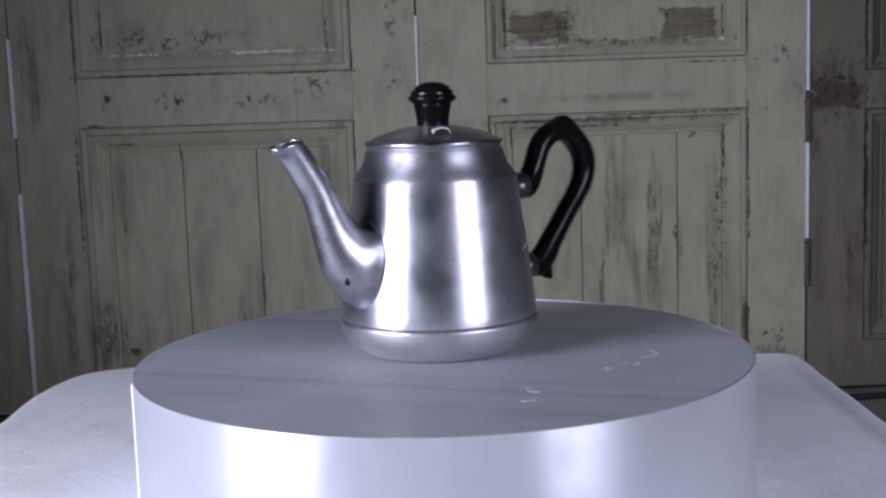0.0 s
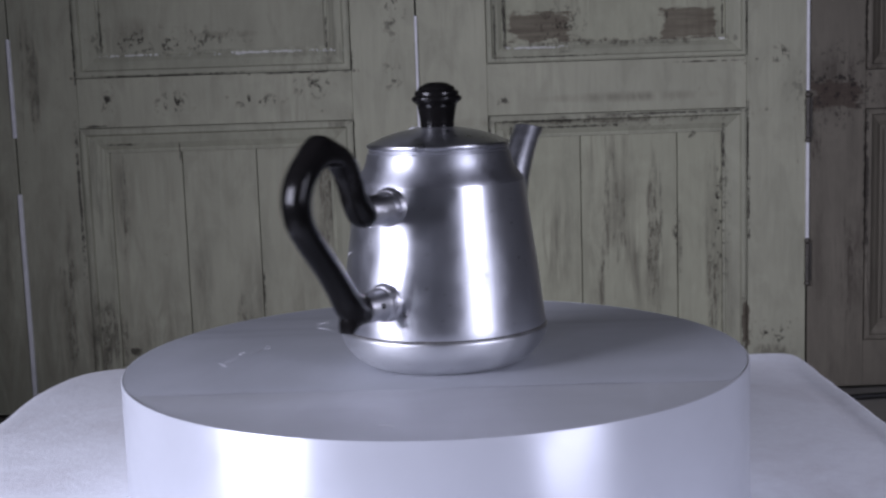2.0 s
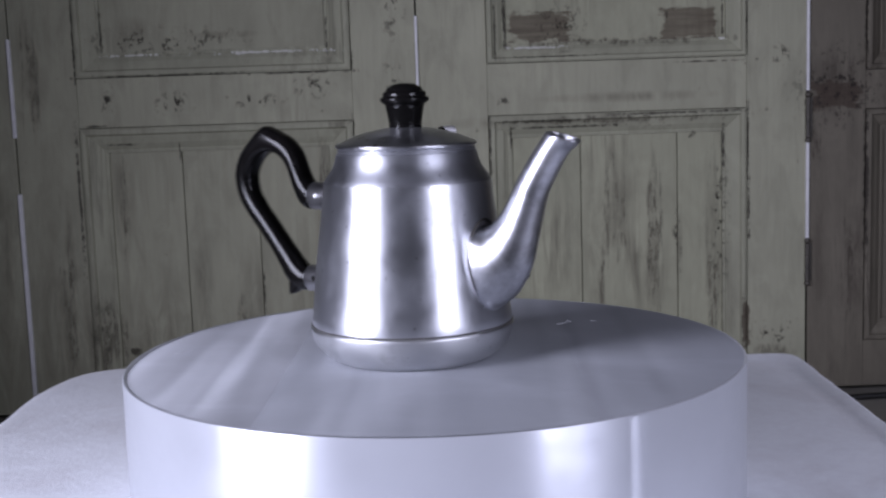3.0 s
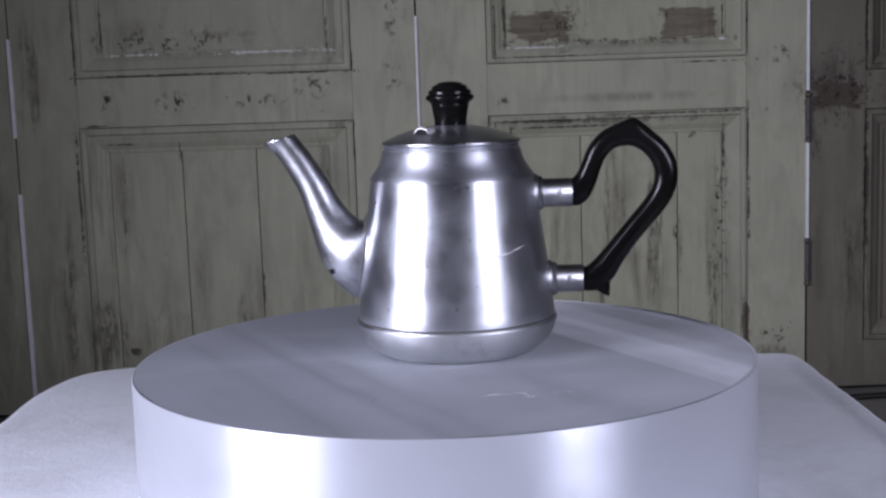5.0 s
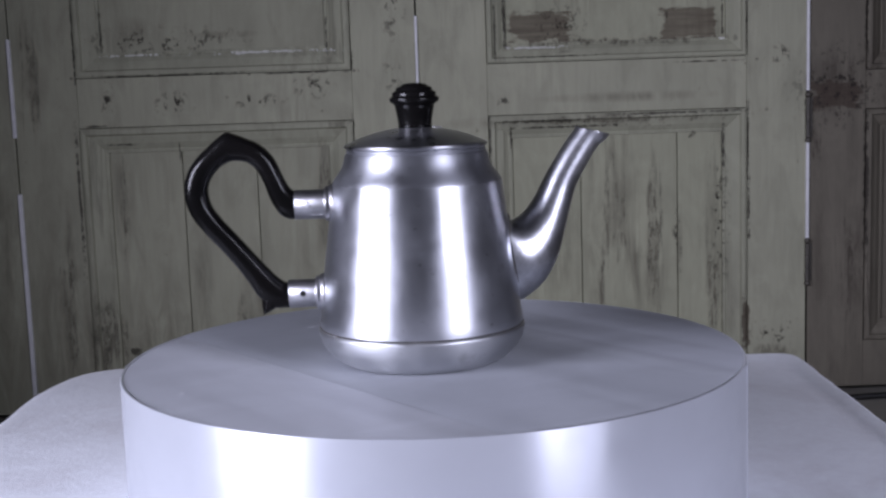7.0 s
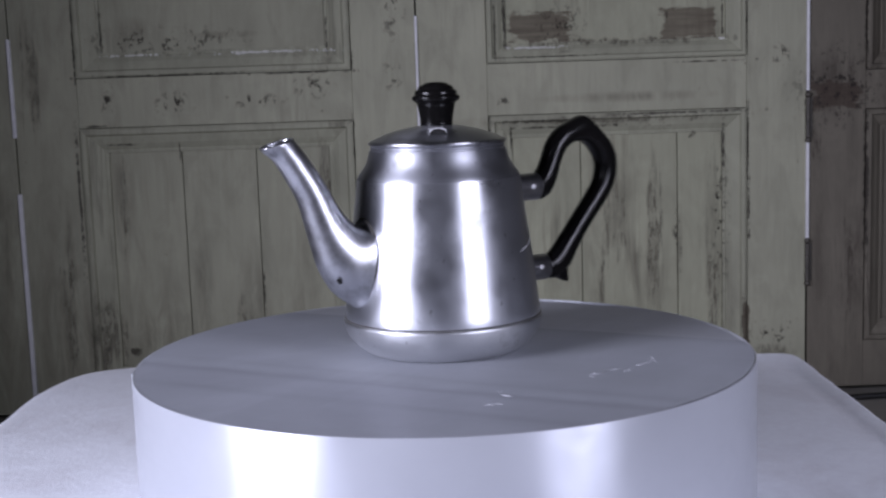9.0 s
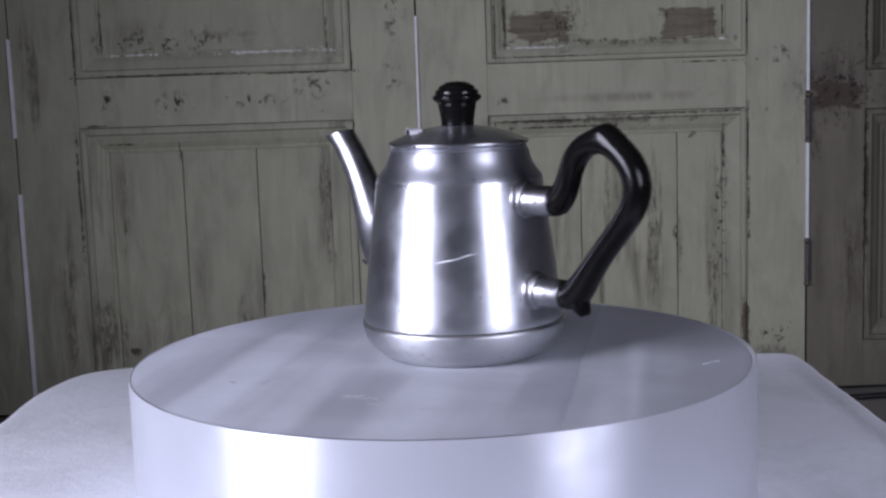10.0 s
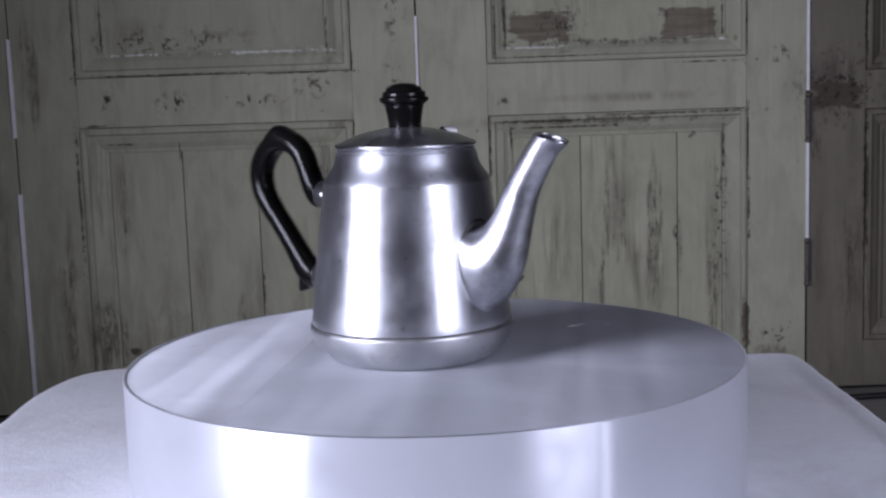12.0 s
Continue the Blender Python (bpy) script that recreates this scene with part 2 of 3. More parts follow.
        bare = k.math("MULTIPLY", bare, k.ramp(grain, [(0.36, 1.0), (0.62, 0.80)]))
        tone = k.mix(k.math("MULTIPLY", bare, 0.95), tone, k.mix(grain, (under[0] * 0.35, under[1] * 0.27, under[2] * 0.25), (under[0] * 1.6, under[1] * 1.32, under[2] * 1.22)))
    for x, z, hx, hz in crack_at:
        dx = k.math("DIVIDE", k.math("ABSOLUTE", k.math("SUBTRACT", sep.outputs["X"], x), 0.0), hx)
        dz = k.math("DIVIDE", k.math("ABSOLUTE", k.math("SUBTRACT", sep.outputs["Z"], z), 0.0), hz)
        inside = k.math("SUBTRACT", 1.15, k.math("ADD", k.math("MAXIMUM", dx, dz), k.math("MULTIPLY", k.math("SUBTRACT", chip, 0.5), 5.0)))
        tone = k.mix(k.ramp(inside, [(0.05, 0.0), (0.8, 0.85)]), tone, tuple(c * 0.45 for c in under))
    for x, z, hx, hz in light_at:
        dx = k.math("DIVIDE", k.math("ABSOLUTE", k.math("SUBTRACT", sep.outputs["X"], x), 0.0), hx)
        dz = k.math("DIVIDE", k.math("ABSOLUTE", k.math("SUBTRACT", sep.outputs["Z"], z), 0.0), hz)
        inside = k.math("SUBTRACT", 1.05, k.math("ADD", k.math("MAXIMUM", dx, dz), k.math("MULTIPLY", k.math("SUBTRACT", chip, 0.5), 7.0)))
        tone = k.mix(k.ramp(inside, [(0.1, 0.0), (0.4, 0.8)]), tone, (0.72, 0.72, 0.68))
    spot = places(chip_at)
    nick = k.math("MULTIPLY", k.ramp(chip, [(0.54, 0.0), (0.60, 1.0)]), k.math("MAXIMUM", k.math("MULTIPLY", spot, 0.95), k.math("MULTIPLY", hi, 0.45)))
    nick = k.math("MAXIMUM", nick, k.math("MULTIPLY", k.ramp(chip, [(0.70, 0.0), (0.74, 1.0)]), 0.8))
    tone = k.mix(nick, tone, tuple(c * 0.38 for c in under))
    k.set(Base_Color=tone, Roughness=0.72)
    k.b.inputs["Specular IOR Level"].default_value = 0.3
    k.bump(k.math("SUBTRACT", k.math("ADD", fine, streak), k.math("MULTIPLY", nick, 1.2)), 0.35, 0.0012)
    return k.m


def plain(name, col, rough, metal=0.0, scale=40, var=0.2, bump=0.1):
    k = Mat(name)
    v = k.coords()
    a = k.noise(v, scale, 5, 0.6)
    k.set(Base_Color=k.ramp(a, [(0.3, tuple(c * (1 - var) for c in col)), (0.7, col)]), Roughness=rough, Metallic=metal)
    k.bump(a, bump, 0.001)
    return k.m


def felt_cloth(name):
    """White fleece: short nap in clumps, faint grey smudges, shallow creases."""
    k = Mat(name)
    v = k.coords()
    nap, clump, fold, stain = k.noise(v, 420, 4, 0.75), k.noise(v, 120, 5, 0.7), k.noise(v, 13, 4, 0.55), k.noise(v, 7, 5, 0.65, 0.8)
    base = k.ramp(stain, [(0.30, (0.62, 0.62, 0.66)), (0.46, (0.72, 0.74, 0.79)), (0.8, (0.77, 0.79, 0.845))])
    base = k.mix(k.ramp(nap, [(0.36, 0.14), (0.60, 0.0)]), base, (0.52, 0.52, 0.57))
    base = k.mix(k.ramp(clump, [(0.40, 0.24), (0.58, 0.0)]), base, (0.58, 0.58, 0.63))
    k.set(Base_Color=base, Roughness=0.9)
    k.b.inputs["Sheen Weight"].default_value = 0.25
    h = k.math("ADD", k.math("MULTIPLY", nap, 0.16), k.math("ADD", fold, k.math("MULTIPLY", clump, 0.35)))
    k.bump(h, 0.4, 0.004)
    return k.m


M_BODY = spun_aluminium("spun_aluminium", (0.64, 0.655, 0.70), 0.39, 0.64, 0.7, 0.96, 0.20)
M_BASE = spun_aluminium("matt_spun_aluminium", (0.60, 0.61, 0.63), 0.47, 0.45, 0.6)
M_SHOULDER = spun_aluminium("dimmed_spun_aluminium", (0.43, 0.44, 0.475), 0.49, 0.6, 0.6, 0.97, 0.2)
M_LID = spun_aluminium("spun_aluminium_lid", (0.54, 0.55, 0.58), 0.36, 0.5, 0.6, 1.0, 0.15)
M_SPOUT = cast_aluminium("polished_aluminium", (0.66, 0.67, 0.71), 0.34)
M_SOCKET = cast_aluminium("cast_aluminium", (0.47, 0.47, 0.49), 0.38)
M_BLACK = bakelite("black_bakelite")
M_DRUM = spun_aluminium("drum_aluminium", (0.555, 0.575, 0.625), 0.43, 0.92, 0.04, 0.38, 0.08)
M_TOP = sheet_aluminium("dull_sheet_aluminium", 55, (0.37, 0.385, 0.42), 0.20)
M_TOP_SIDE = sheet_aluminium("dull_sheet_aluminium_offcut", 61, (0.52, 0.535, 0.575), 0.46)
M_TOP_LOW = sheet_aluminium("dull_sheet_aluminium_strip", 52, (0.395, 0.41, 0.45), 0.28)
M_SCRATCH = plain("bright_scratched_aluminium", (0.82, 0.82, 0.84), 0.55, 0.8)
M_SCUFF = plain("pale_scuffed_aluminium", (0.47, 0.47, 0.50), 0.6, 0.35)
M_EDGE = plain("pale_glint_metal", (0.76, 0.76, 0.78), 0.5, 0.5)
M_DARK = plain("dark_hollow", (0.005, 0.005, 0.005), 0.95)
M_SEAM = plain("tarnished_seam", (0.11, 0.105, 0.10), 0.6, 0.6, 90)
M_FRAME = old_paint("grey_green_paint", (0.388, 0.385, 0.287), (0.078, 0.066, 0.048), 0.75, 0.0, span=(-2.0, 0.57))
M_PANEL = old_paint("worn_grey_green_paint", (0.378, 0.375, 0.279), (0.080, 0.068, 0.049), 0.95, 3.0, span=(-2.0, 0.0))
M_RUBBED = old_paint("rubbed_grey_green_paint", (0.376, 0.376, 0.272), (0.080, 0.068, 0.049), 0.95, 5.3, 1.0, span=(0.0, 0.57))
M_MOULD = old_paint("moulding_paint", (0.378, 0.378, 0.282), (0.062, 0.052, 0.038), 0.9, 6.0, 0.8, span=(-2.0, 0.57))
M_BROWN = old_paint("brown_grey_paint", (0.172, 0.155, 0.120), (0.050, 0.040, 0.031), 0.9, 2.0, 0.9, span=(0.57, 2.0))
M_GAP = plain("dark_gap_backing", (0.02, 0.017, 0.014), 0.9)
M_WHITE = plain("white_gap_light", (0.80, 0.80, 0.82), 0.45, 0, 30, 0.25)
M_HINGE = plain("painted_hinge", (0.10, 0.09, 0.075), 0.55, 0.1, 60, 0.5, 0.4)
M_CLOTH = felt_cloth("white_felt_cloth")
M_FLOOR = plain("worn_grey_floor", (0.30, 0.285, 0.25), 0.8, 0, 9, 0.35)
M_WALL = plain("dim_studio_wall", (0.20, 0.20, 0.205), 0.9, 0, 5, 0.2)
M_WOOD = plain("dark_wood", (0.12, 0.08, 0.05), 0.6, 0, 20, 0.4)
M_CABLE = plain("black_rubber", (0.012, 0.012, 0.012), 0.5)


# ------------------------------------------------------------ mesh helpers
def part(name, bm, material, parent=None, label="", smooth=True, bevel=0.0, angle=35):
    me = bpy.data.meshes.new(name)
    bmesh.ops.recalc_face_normals(bm, faces=bm.faces)
    if smooth:
        for f in bm.faces:
            f.smooth = True
        for e in bm.edges:
            if len(e.link_faces) == 2 and e.calc_face_angle(0) > radians(angle):
                e.smooth = False
    bm.to_mesh(me)
    bm.free()
    me.materials.append(material)
    ob = new(name, me)
    if parent is not None:
        ob.parent = parent
    if label:
        tagged(ob, label)
    return ob


def lathe(profile, seg=96, bm=None):
    """Turns (r, z) pairs round the z axis."""
    bm = bm or bmesh.new()
    rows = []
    for r, z in profile:
        if r < 1e-6:
            rows.append([bm.verts.new((0, 0, z))])
        else:
            rows.append([bm.verts.new((r * math.cos(2 * math.pi * i / seg), r * math.sin(2 * math.pi * i / seg), z)) for i in range(seg)])
    for a, b in zip(rows, rows[1:]):
        for i in range(seg):
            j = (i + 1) % seg
            if len(a) == 1 and len(b) == 1:
                continue
            if len(a) == 1:
                bm.faces.new((a[0], b[i], b[j]))
            elif len(b) == 1:
                bm.faces.new((a[i], a[j], b[0]))
            else:
                bm.faces.new((a[i], a[j], b[j], b[i]))
    return bm


def box(bm, x0, x1, y0, y1, z0, z1, bev=0.0):
    m = Matrix.Translation(((x0 + x1) / 2, (y0 + y1) / 2, (z0 + z1) / 2)) @ Matrix.Diagonal((x1 - x0, y1 - y0, z1 - z0, 1))
    r = bmesh.ops.create_cube(bm, size=1, matrix=m)
    if bev > 0:
        es = {e for v in r["verts"] for e in v.link_edges}
        bmesh.ops.bevel(bm, geom=list(es), offset=bev, segments=2, affect="EDGES", profile=0.6)
    return bm


def spline(pts, n):
    """Catmull-Rom through tuples of any length."""
    P = [np.array(p, float) for p in pts]
    P = [2 * P[0] - P[1]] + P + [2 * P[-1] - P[-2]]
    out = []
    for i in range(1, len(P) - 2):
        for k in range(n):
            t = k / n
            a, b, c, d = P[i - 1:i + 3]
            out.append(0.5 * (2 * b + (c - a) * t + (2 * a - 5 * b + 4 * c - d) * t * t + (3 * b - a - 3 * c + d) * t ** 3))
    out.append(P[-2])
    return out


def sweep(bm, pts, n=6, seg=20, cap=True, power=2.0):
    """Tube in the x-z plane: pts are (x, z, half width in plane, half width across)."""
    rows = []
    path = spline(pts, n)
    for i, (x, z, a, b) in enumerate(path):
        q0, q1 = path[max(0, i - 1)], path[min(len(path) - 1, i + 1)]
        d = Vector((q1[0] - q0[0], 0, q1[1] - q0[1])).normalized()
        side = Vector((-d.z, 0, d.x))
        ring = []
        for s in range(seg):
            w = 2 * math.pi * s / seg
            c, e = math.cos(w), math.sin(w)
            c = math.copysign(abs(c) ** (2 / power), c)
            e = math.copysign(abs(e) ** (2 / power), e)
            ring.append(bm.verts.new(Vector((x, 0, z)) + side * (a * c) + Vector((0, b * e, 0))))
        rows.append(ring)
    for a, b in zip(rows, rows[1:]):
        for i in range(seg):
            bm.faces.new((a[i], a[(i + 1) % seg], b[(i + 1) % seg], b[i]))
    if cap:
        bm.faces.new(rows[0])
        bm.faces.new(rows[-1])
    return bm


def mm(rows):
    return [tuple(v / 1000 for v in r) for r in rows]


# ------------------------------------------------------------ room
def slab(name, x0, x1, y0, y1, z0, z1, mat, label, category):
    ob = part(name, box(bmesh.new(), x0, x1, y0, y1, z0, z1), mat, None, smooth=False)
    return tagged(ob, label, category, kind="structure")


slab("floor", -2.4, 2.4, -3.0, 1.60, -0.05, 0.0, M_FLOOR, "worn grey-brown floor of a dim room", "floor")
slab("ceiling", -2.4, 2.4, -3.0, 1.60, 2.6, 2.65, M_WALL, "plain grey ceiling of the room", "ceiling")
slab("wall_north", -2.4, 2.4, 1.50, 1.60, 0.0, 2.6, M_WALL, "plain grey wall behind the old doors", "wall")
slab("wall_south", -2.4, 2.4, -3.1, -3.0, 0.0, 2.6, M_WALL, "plain grey wall behind the camera", "wall")
slab("wall_west", -2.5, -2.4, -3.0, 1.60, 0.0, 2.6, M_WALL, "plain grey side wall of the room", "wall")
slab("wall_east", 2.4, 2.5, -3.0, 1.60, 0.0, 2.6, M_WALL, "plain grey side wall of the room", "wall")


# ------------------------------------------------------------ old door leaves
def moulding_strip(bm, p, q, inward, w, y_out, y_in):
    """A mitred strip between two corners p, q (x, z): stepped and sloping down towards the panel."""
    p, q, n = Vector((p[0], 0, p[1])), Vector((q[0], 0, q[1])), Vector((inward[0], 0, inward[1]))
    d = (q - p).normalized()
    prof = [(0.0, y_out - 0.0035), (0.10, y_out - 0.0055), (0.24, y_out - 0.0055), (0.30, y_out - 0.001), (0.62, y_out + 0.004),
            (0.86, y_in - 0.004), (0.90, y_in - 0.005), (1.0, y_in - 0.004), (1.0, y_in + 0.012), (0.0, y_in + 0.012)]
    a, b = [], []
    for f, y in prof:
        s = n * (w * f)
        a.append(bm.verts.new(p + s + d * (w * f) + Vector((0, y, 0))))
        b.append(bm.verts.new(q + s - d * (w * f) + Vector((0, y, 0))))
    k = len(prof)
    for i in range(k):
        bm.faces.new((a[i], a[(i + 1) % k], b[(i + 1) % k], b[i]))
    bm.faces.new(a)
    bm.faces.new(b)


def door_leaf(label, x0, x1, panels, planks, thick=0.036, paint=None):
    """A framed leaf in its own space: the face at y = 0, x from the hinge. panels: (x0, x1, z0, z1) outer edges of the mouldings."""
    leaf = tagged(new("door_leaf"), label, "door", "row of old door leaves", "structure")
    H0, H1 = 0.011, 2.05
    zs = [(p[2], p[3]) for p in panels]
    px0, px1 = panels[0][0], panels[0][1]
    part("stile", box(bmesh.new(), x0, px0, 0, thick, H0, H1, 0.0009), (paint or M_FRAME), leaf, smooth=False)
    part("stile", box(bmesh.new(), px1, x1, 0, thick, H0, H1, 0.0009), (paint or M_FRAME), leaf, smooth=False)
    lows = [H0] + [z[1] for z in zs]
    highs = [z[0] for z in zs] + [H1]
    for a, b in zip(lows, highs):
        part("rail", box(bmesh.new(), px0 + 0.0002, px1 - 0.0002, 0.0006, thick, a, b, 0.0008), (paint or M_FRAME), leaf, smooth=False)
    for i, (a, b, c, d) in enumerate(panels):
        w = planks[i][0]
        e = 0.0009
        a, b, c, d = a + e, b - e, c + e, d - e
        for p, q, n in (((a, c), (b, c), (0, 1)), ((b, c), (b, d), (-1, 0)), ((b, d), (a, d), (0, -1)), ((a, d), (a, c), (1, 0))):
            bm = bmesh.new()
            moulding_strip(bm, p, q, n, w, 0.0, 0.014)
            part("moulding", bm, (paint or M_MOULD), leaf, smooth=False)
        cuts = [a + w - 0.002, *planks[i][1], b - w + 0.002]
        for u, v in zip(cuts, cuts[1:]):
            part("plank", box(bmesh.new(), u + 0.0005, v - 0.0005, 0.0145, 0.028, c + w - 0.002, d - w + 0.002, 0.0016),
                 planks[i][2], leaf, smooth=False)
        # near-black sheet behind the planks; the gaps' shade is put into its colour
        part("panel_back", box(bmesh.new(), a, b, 0.0285, 0.034, c, d), M_GAP, leaf, smooth=False)
    return leaf


left = door_leaf("grey-green distressed wooden door leaf with plank panels", -0.6255, -0.0198,
                 [(-0.530, -0.117, 0.040, 0.449), (-0.530, -0.117, 0.523, 1.86)],
                 [(0.038, [-0.381, -0.268], M_PANEL), (0.037, [], M_PANEL)])
left.location = (0, DOOR_Y, 0)
right = door_leaf("grey-green distressed wooden door leaf with rubbed panels", -0.0172, 0.5672,
                  [(0.086, 0.477, 0.040, 0.448), (0.086, 0.477, 0.525, 1.86)],
                  [(0.034, [0.226, 0.374], M_RUBBED), (0.028, [], M_RUBBED)])
right.location = (0, DOOR_Y, 0)

side_r = door_leaf("brown-stained distressed wooden door leaf, hinged beside its neighbour", 0.5705, 1.16,
                   [(0.657, 1.075, 0.083, 0.440), (0.657, 1.075, 0.498, 1.86)],
                   [(0.030, [0.80, 0.94], M_BROWN), (0.028, [], M_BROWN)], paint=M_BROWN)
side_r.location = (0, DOOR_Y, 0)
side_l = door_leaf("shaded grey-green wooden door leaf at the row's end", -1.215, -0.6276,
                   [(-1.13, -0.716, 0.083, 0.449), (-1.13, -0.716, 0.523, 1.86)],
                   [(0.038, [-0.98, -0.86], M_PANEL), (0.037, [], M_PANEL)])
side_l.location = (0, DOOR_Y, 0)


def gap_light_strip(x, z0, z1, w, lean=0.0):
    """White strip set in the gap between two leaves, standing in for light shining through."""
    bm = box(bmesh.new(), -w / 2, w / 2, -0.004, 0.02, 0, z1 - z0, 0.0012)
    ob = part("gap_light_strip", bm, M_WHITE, None, smooth=False)
    ob.matrix_world = pose(x, DOOR_Y, z0, 0, lean, 0)
    return tagged(ob, "white strip in the gap between door leaves, standing in for light", "strip", "white strips", "structure")


gap_light_strip(-0.6265, 0.438, 0.585, 0.0056)
gap_light_strip(-0.6262, 0.030, 0.353, 0.0065)
gap_light_strip(-0.0185, 0.300, 0.600, 0.0040)
gap_light_strip(0.5690, 0.470, 0.66, 0.0044)
gap_light_strip(0.5690, 0.245, 0.392, 0.0048)


def leaf_hinge(x, z0, z1):
    h = tagged(new("hinge"), "painted iron butt hinge between door leaves", "hinge", "door hinges")
    h.location = (x, DOOR_Y - 0.004, z0)
    n = 3
    s = (z1 - z0) / n
    for i in range(n):
        bm = bmesh.new()
        bmesh.ops.create_cone(bm, cap_ends=True, segments=16, radius1=0.0036, radius2=0.0036, depth=s * 0.94, matrix=Matrix.Translation((0, 0, s * (i + 0.5))))
        part("knuckle", bm, M_HINGE, h)
    for z in (-0.004, z1 - z0 + 0.004):
        bm = bmesh.new()
        bmesh.ops.create_uvsphere(bm, u_segments=12, v_segments=8, radius=0.0044, matrix=Matrix.Translation((0, 0, z)))
        part("finial", bm, M_HINGE, h)
    part("hinge_plate", box(bmesh.new(), 0.0025, 0.007, 0.0015, 0.0045, 0.0, z1 - z0, 0.0006), M_HINGE, h, smooth=False)


leaf_hinge(0.5690, 0.400, 0.460)
leaf_hinge(0.5690, 0.180, 0.238)


def cable():
    bm = bmesh.new()
    pts = [(0.30, 1.02), (0.50, 1.035), (0.70, 1.06), (0.95, 1.06), (1.30, 1.00)]
    path = spline(pts, 8)
    rows = []
    for i, (x, y) in enumerate(path):
        q0, q1 = path[max(0, i - 1)], path[min(len(path) - 1, i + 1)]
        d = Vector((q1[0] - q0[0], q1[1] - q0[1], 0)).normalized()
        s = Vector((-d.y, d.x, 0))
        rows.append([bm.verts.new(Vector((x, y, 0.005)) + s * 0.005 * math.cos(a) + Vector((0, 0, 0.005 * math.sin(a))))
                     for a in [2 * math.pi * k / 10 for k in range(10)]])
    for a, b in zip(rows, rows[1:]):
        for i in range(10):
            bm.faces.new((a[i], a[(i + 1) % 10], b[(i + 1) % 10], b[i]))
    bm.faces.new(rows[0])
    bm.faces.new(rows[-1])
    tagged(part("power_cable", bm, M_CABLE), "black rubber power cable lying on the floor", "cable")


cable()


# ------------------------------------------------------------ table and cloth
TX0, TX1, TY0, TY1 = -0.355, 0.3345, -0.36, 0.356


def low_table():
    t = tagged(new("low_table"), "low square table hidden under a white cloth", "table")
    t.location = (0, 0, 0)
    part("tabletop", box(bmesh.new(), TX0 + 0.012, TX1 - 0.012, TY0 + 0.012, TY1 - 0.012, TABLE_Z - 0.03, TABLE_Z - 0.006, 0.003), M_WOOD, t, smooth=False)
    for x in (TX0 + 0.05, TX1 - 0.05):
        for y in (TY0 + 0.05, TY1 - 0.05):
            part("leg", box(bmesh.new(), x - 0.02, x + 0.02, y - 0.02, y + 0.02, 0, TABLE_Z - 0.03, 0.003), M_WOOD, t, smooth=False)


low_table()


def cloth():
    """White cloth over the table: flat top, soft edge, hanging skirt with folds."""
    bm = bmesh.new()
    n = 420

    def edge(a):
        """Rounded-square outline, softer and fuller at the back left corner."""
        c, s = math.cos(a), math.sin(a)
        hx, hy = (TX1 if c > 0 else -TX0), (TY1 if s > 0 else -TY0)
        pw = 46.0
        if c < 0 < s:
            hy, hx, pw = hy + 0.041, hx + 0.008, 9.0
        elif s > 0:
            hy += 0.041 * max(0.0, 1 - c / 0.45)
        r = (abs(c / hx) ** pw + abs(s / hy) ** pw) ** (-1 / pw)
        r *= 1 + (0.011 if c < 0 < s else 0.004) * noise.noise(Vector((c * 9, s * 9, 3.3))) + 0.0015 * noise.noise(Vector((c * 40, s * 40, 1.1)))
        return r * c, r * s

    ring_f = [0.0, 0.3, 0.5, 0.62, 0.72, 0.8, 0.87, 0.92, 0.955, 0.98, 0.993]
    rows = []
    centre = bm.verts.new((0, 0, TABLE_Z))
    angles = []
    for i in range(n):
        angles.append(2 * math.pi * i / n)
    for f in ring_f[1:]:
        ring = []
        for a in angles:
            x, y = edge(a)
            z = TABLE_Z
            if f > 0.66:
                z += 0.0016 * (noise.noise(Vector((x * f * 9, y * f * 9, 1.7))) + 0.5 * noise.noise(Vector((x * f * 28, y * f * 28, 4.7)))) * min(1, (f - 0.66) / 0.2)
            drop = max(0.0, f - 0.98) * 0.06
            if x > 0.1:
                z += {0.92: -0.0012, 0.955: -0.0012, 0.98: 0.0016, 0.993: 0.0010}.get(f, 0.0)
            ring.append(bm.verts.new((x * f, y * f, z - drop)))
        rows.append(ring)
    for d in (0.002, 0.006, 0.014, 0.03, 0.07, 0.12, 0.18, TABLE_Z - 0.004):
        ring = []
        for a in angles:
            x, y = edge(a)
            g = min(1.0, d / 0.06)
            fold = 1.0 + 0.002 * min(1, d / 0.01) + g * (-0.014 + 0.012 * math.sin(a * 17 + 2 * math.sin(a * 3)) + 0.012 * noise.noise(Vector((x * 7, y * 7, d * 5))))
            ring.append(bm.verts.new((x * fold, y * fold, TABLE_Z - 0.0027 - d * 0.985)))
        rows.append(ring)
    for i in range(n):
        bm.faces.new((centre, rows[0][i], rows[0][(i + 1) % n]))
    for a, b in zip(rows, rows[1:]):
        for i in range(n):
            bm.faces.new((a[i], b[i], b[(i + 1) % n], a[(i + 1) % n]))
    ob = part("tablecloth", bm, M_CLOTH, None, angle=80)
    m = ob.modifiers.new("thickness", "SOLIDIFY")
    m.thickness, m.offset = 0.002, -1
    tagged(ob, "white felt cloth spread over the low table, corners rounded", "cloth")


cloth()

# ------------------------------------------------------------ turntable drum
DRUM_C = Vector((0.0031, 0.0018))
DRUM_R = 0.1983


SHEET_AZ = radians(-21.8)      # the seams of the laid sheet run this way


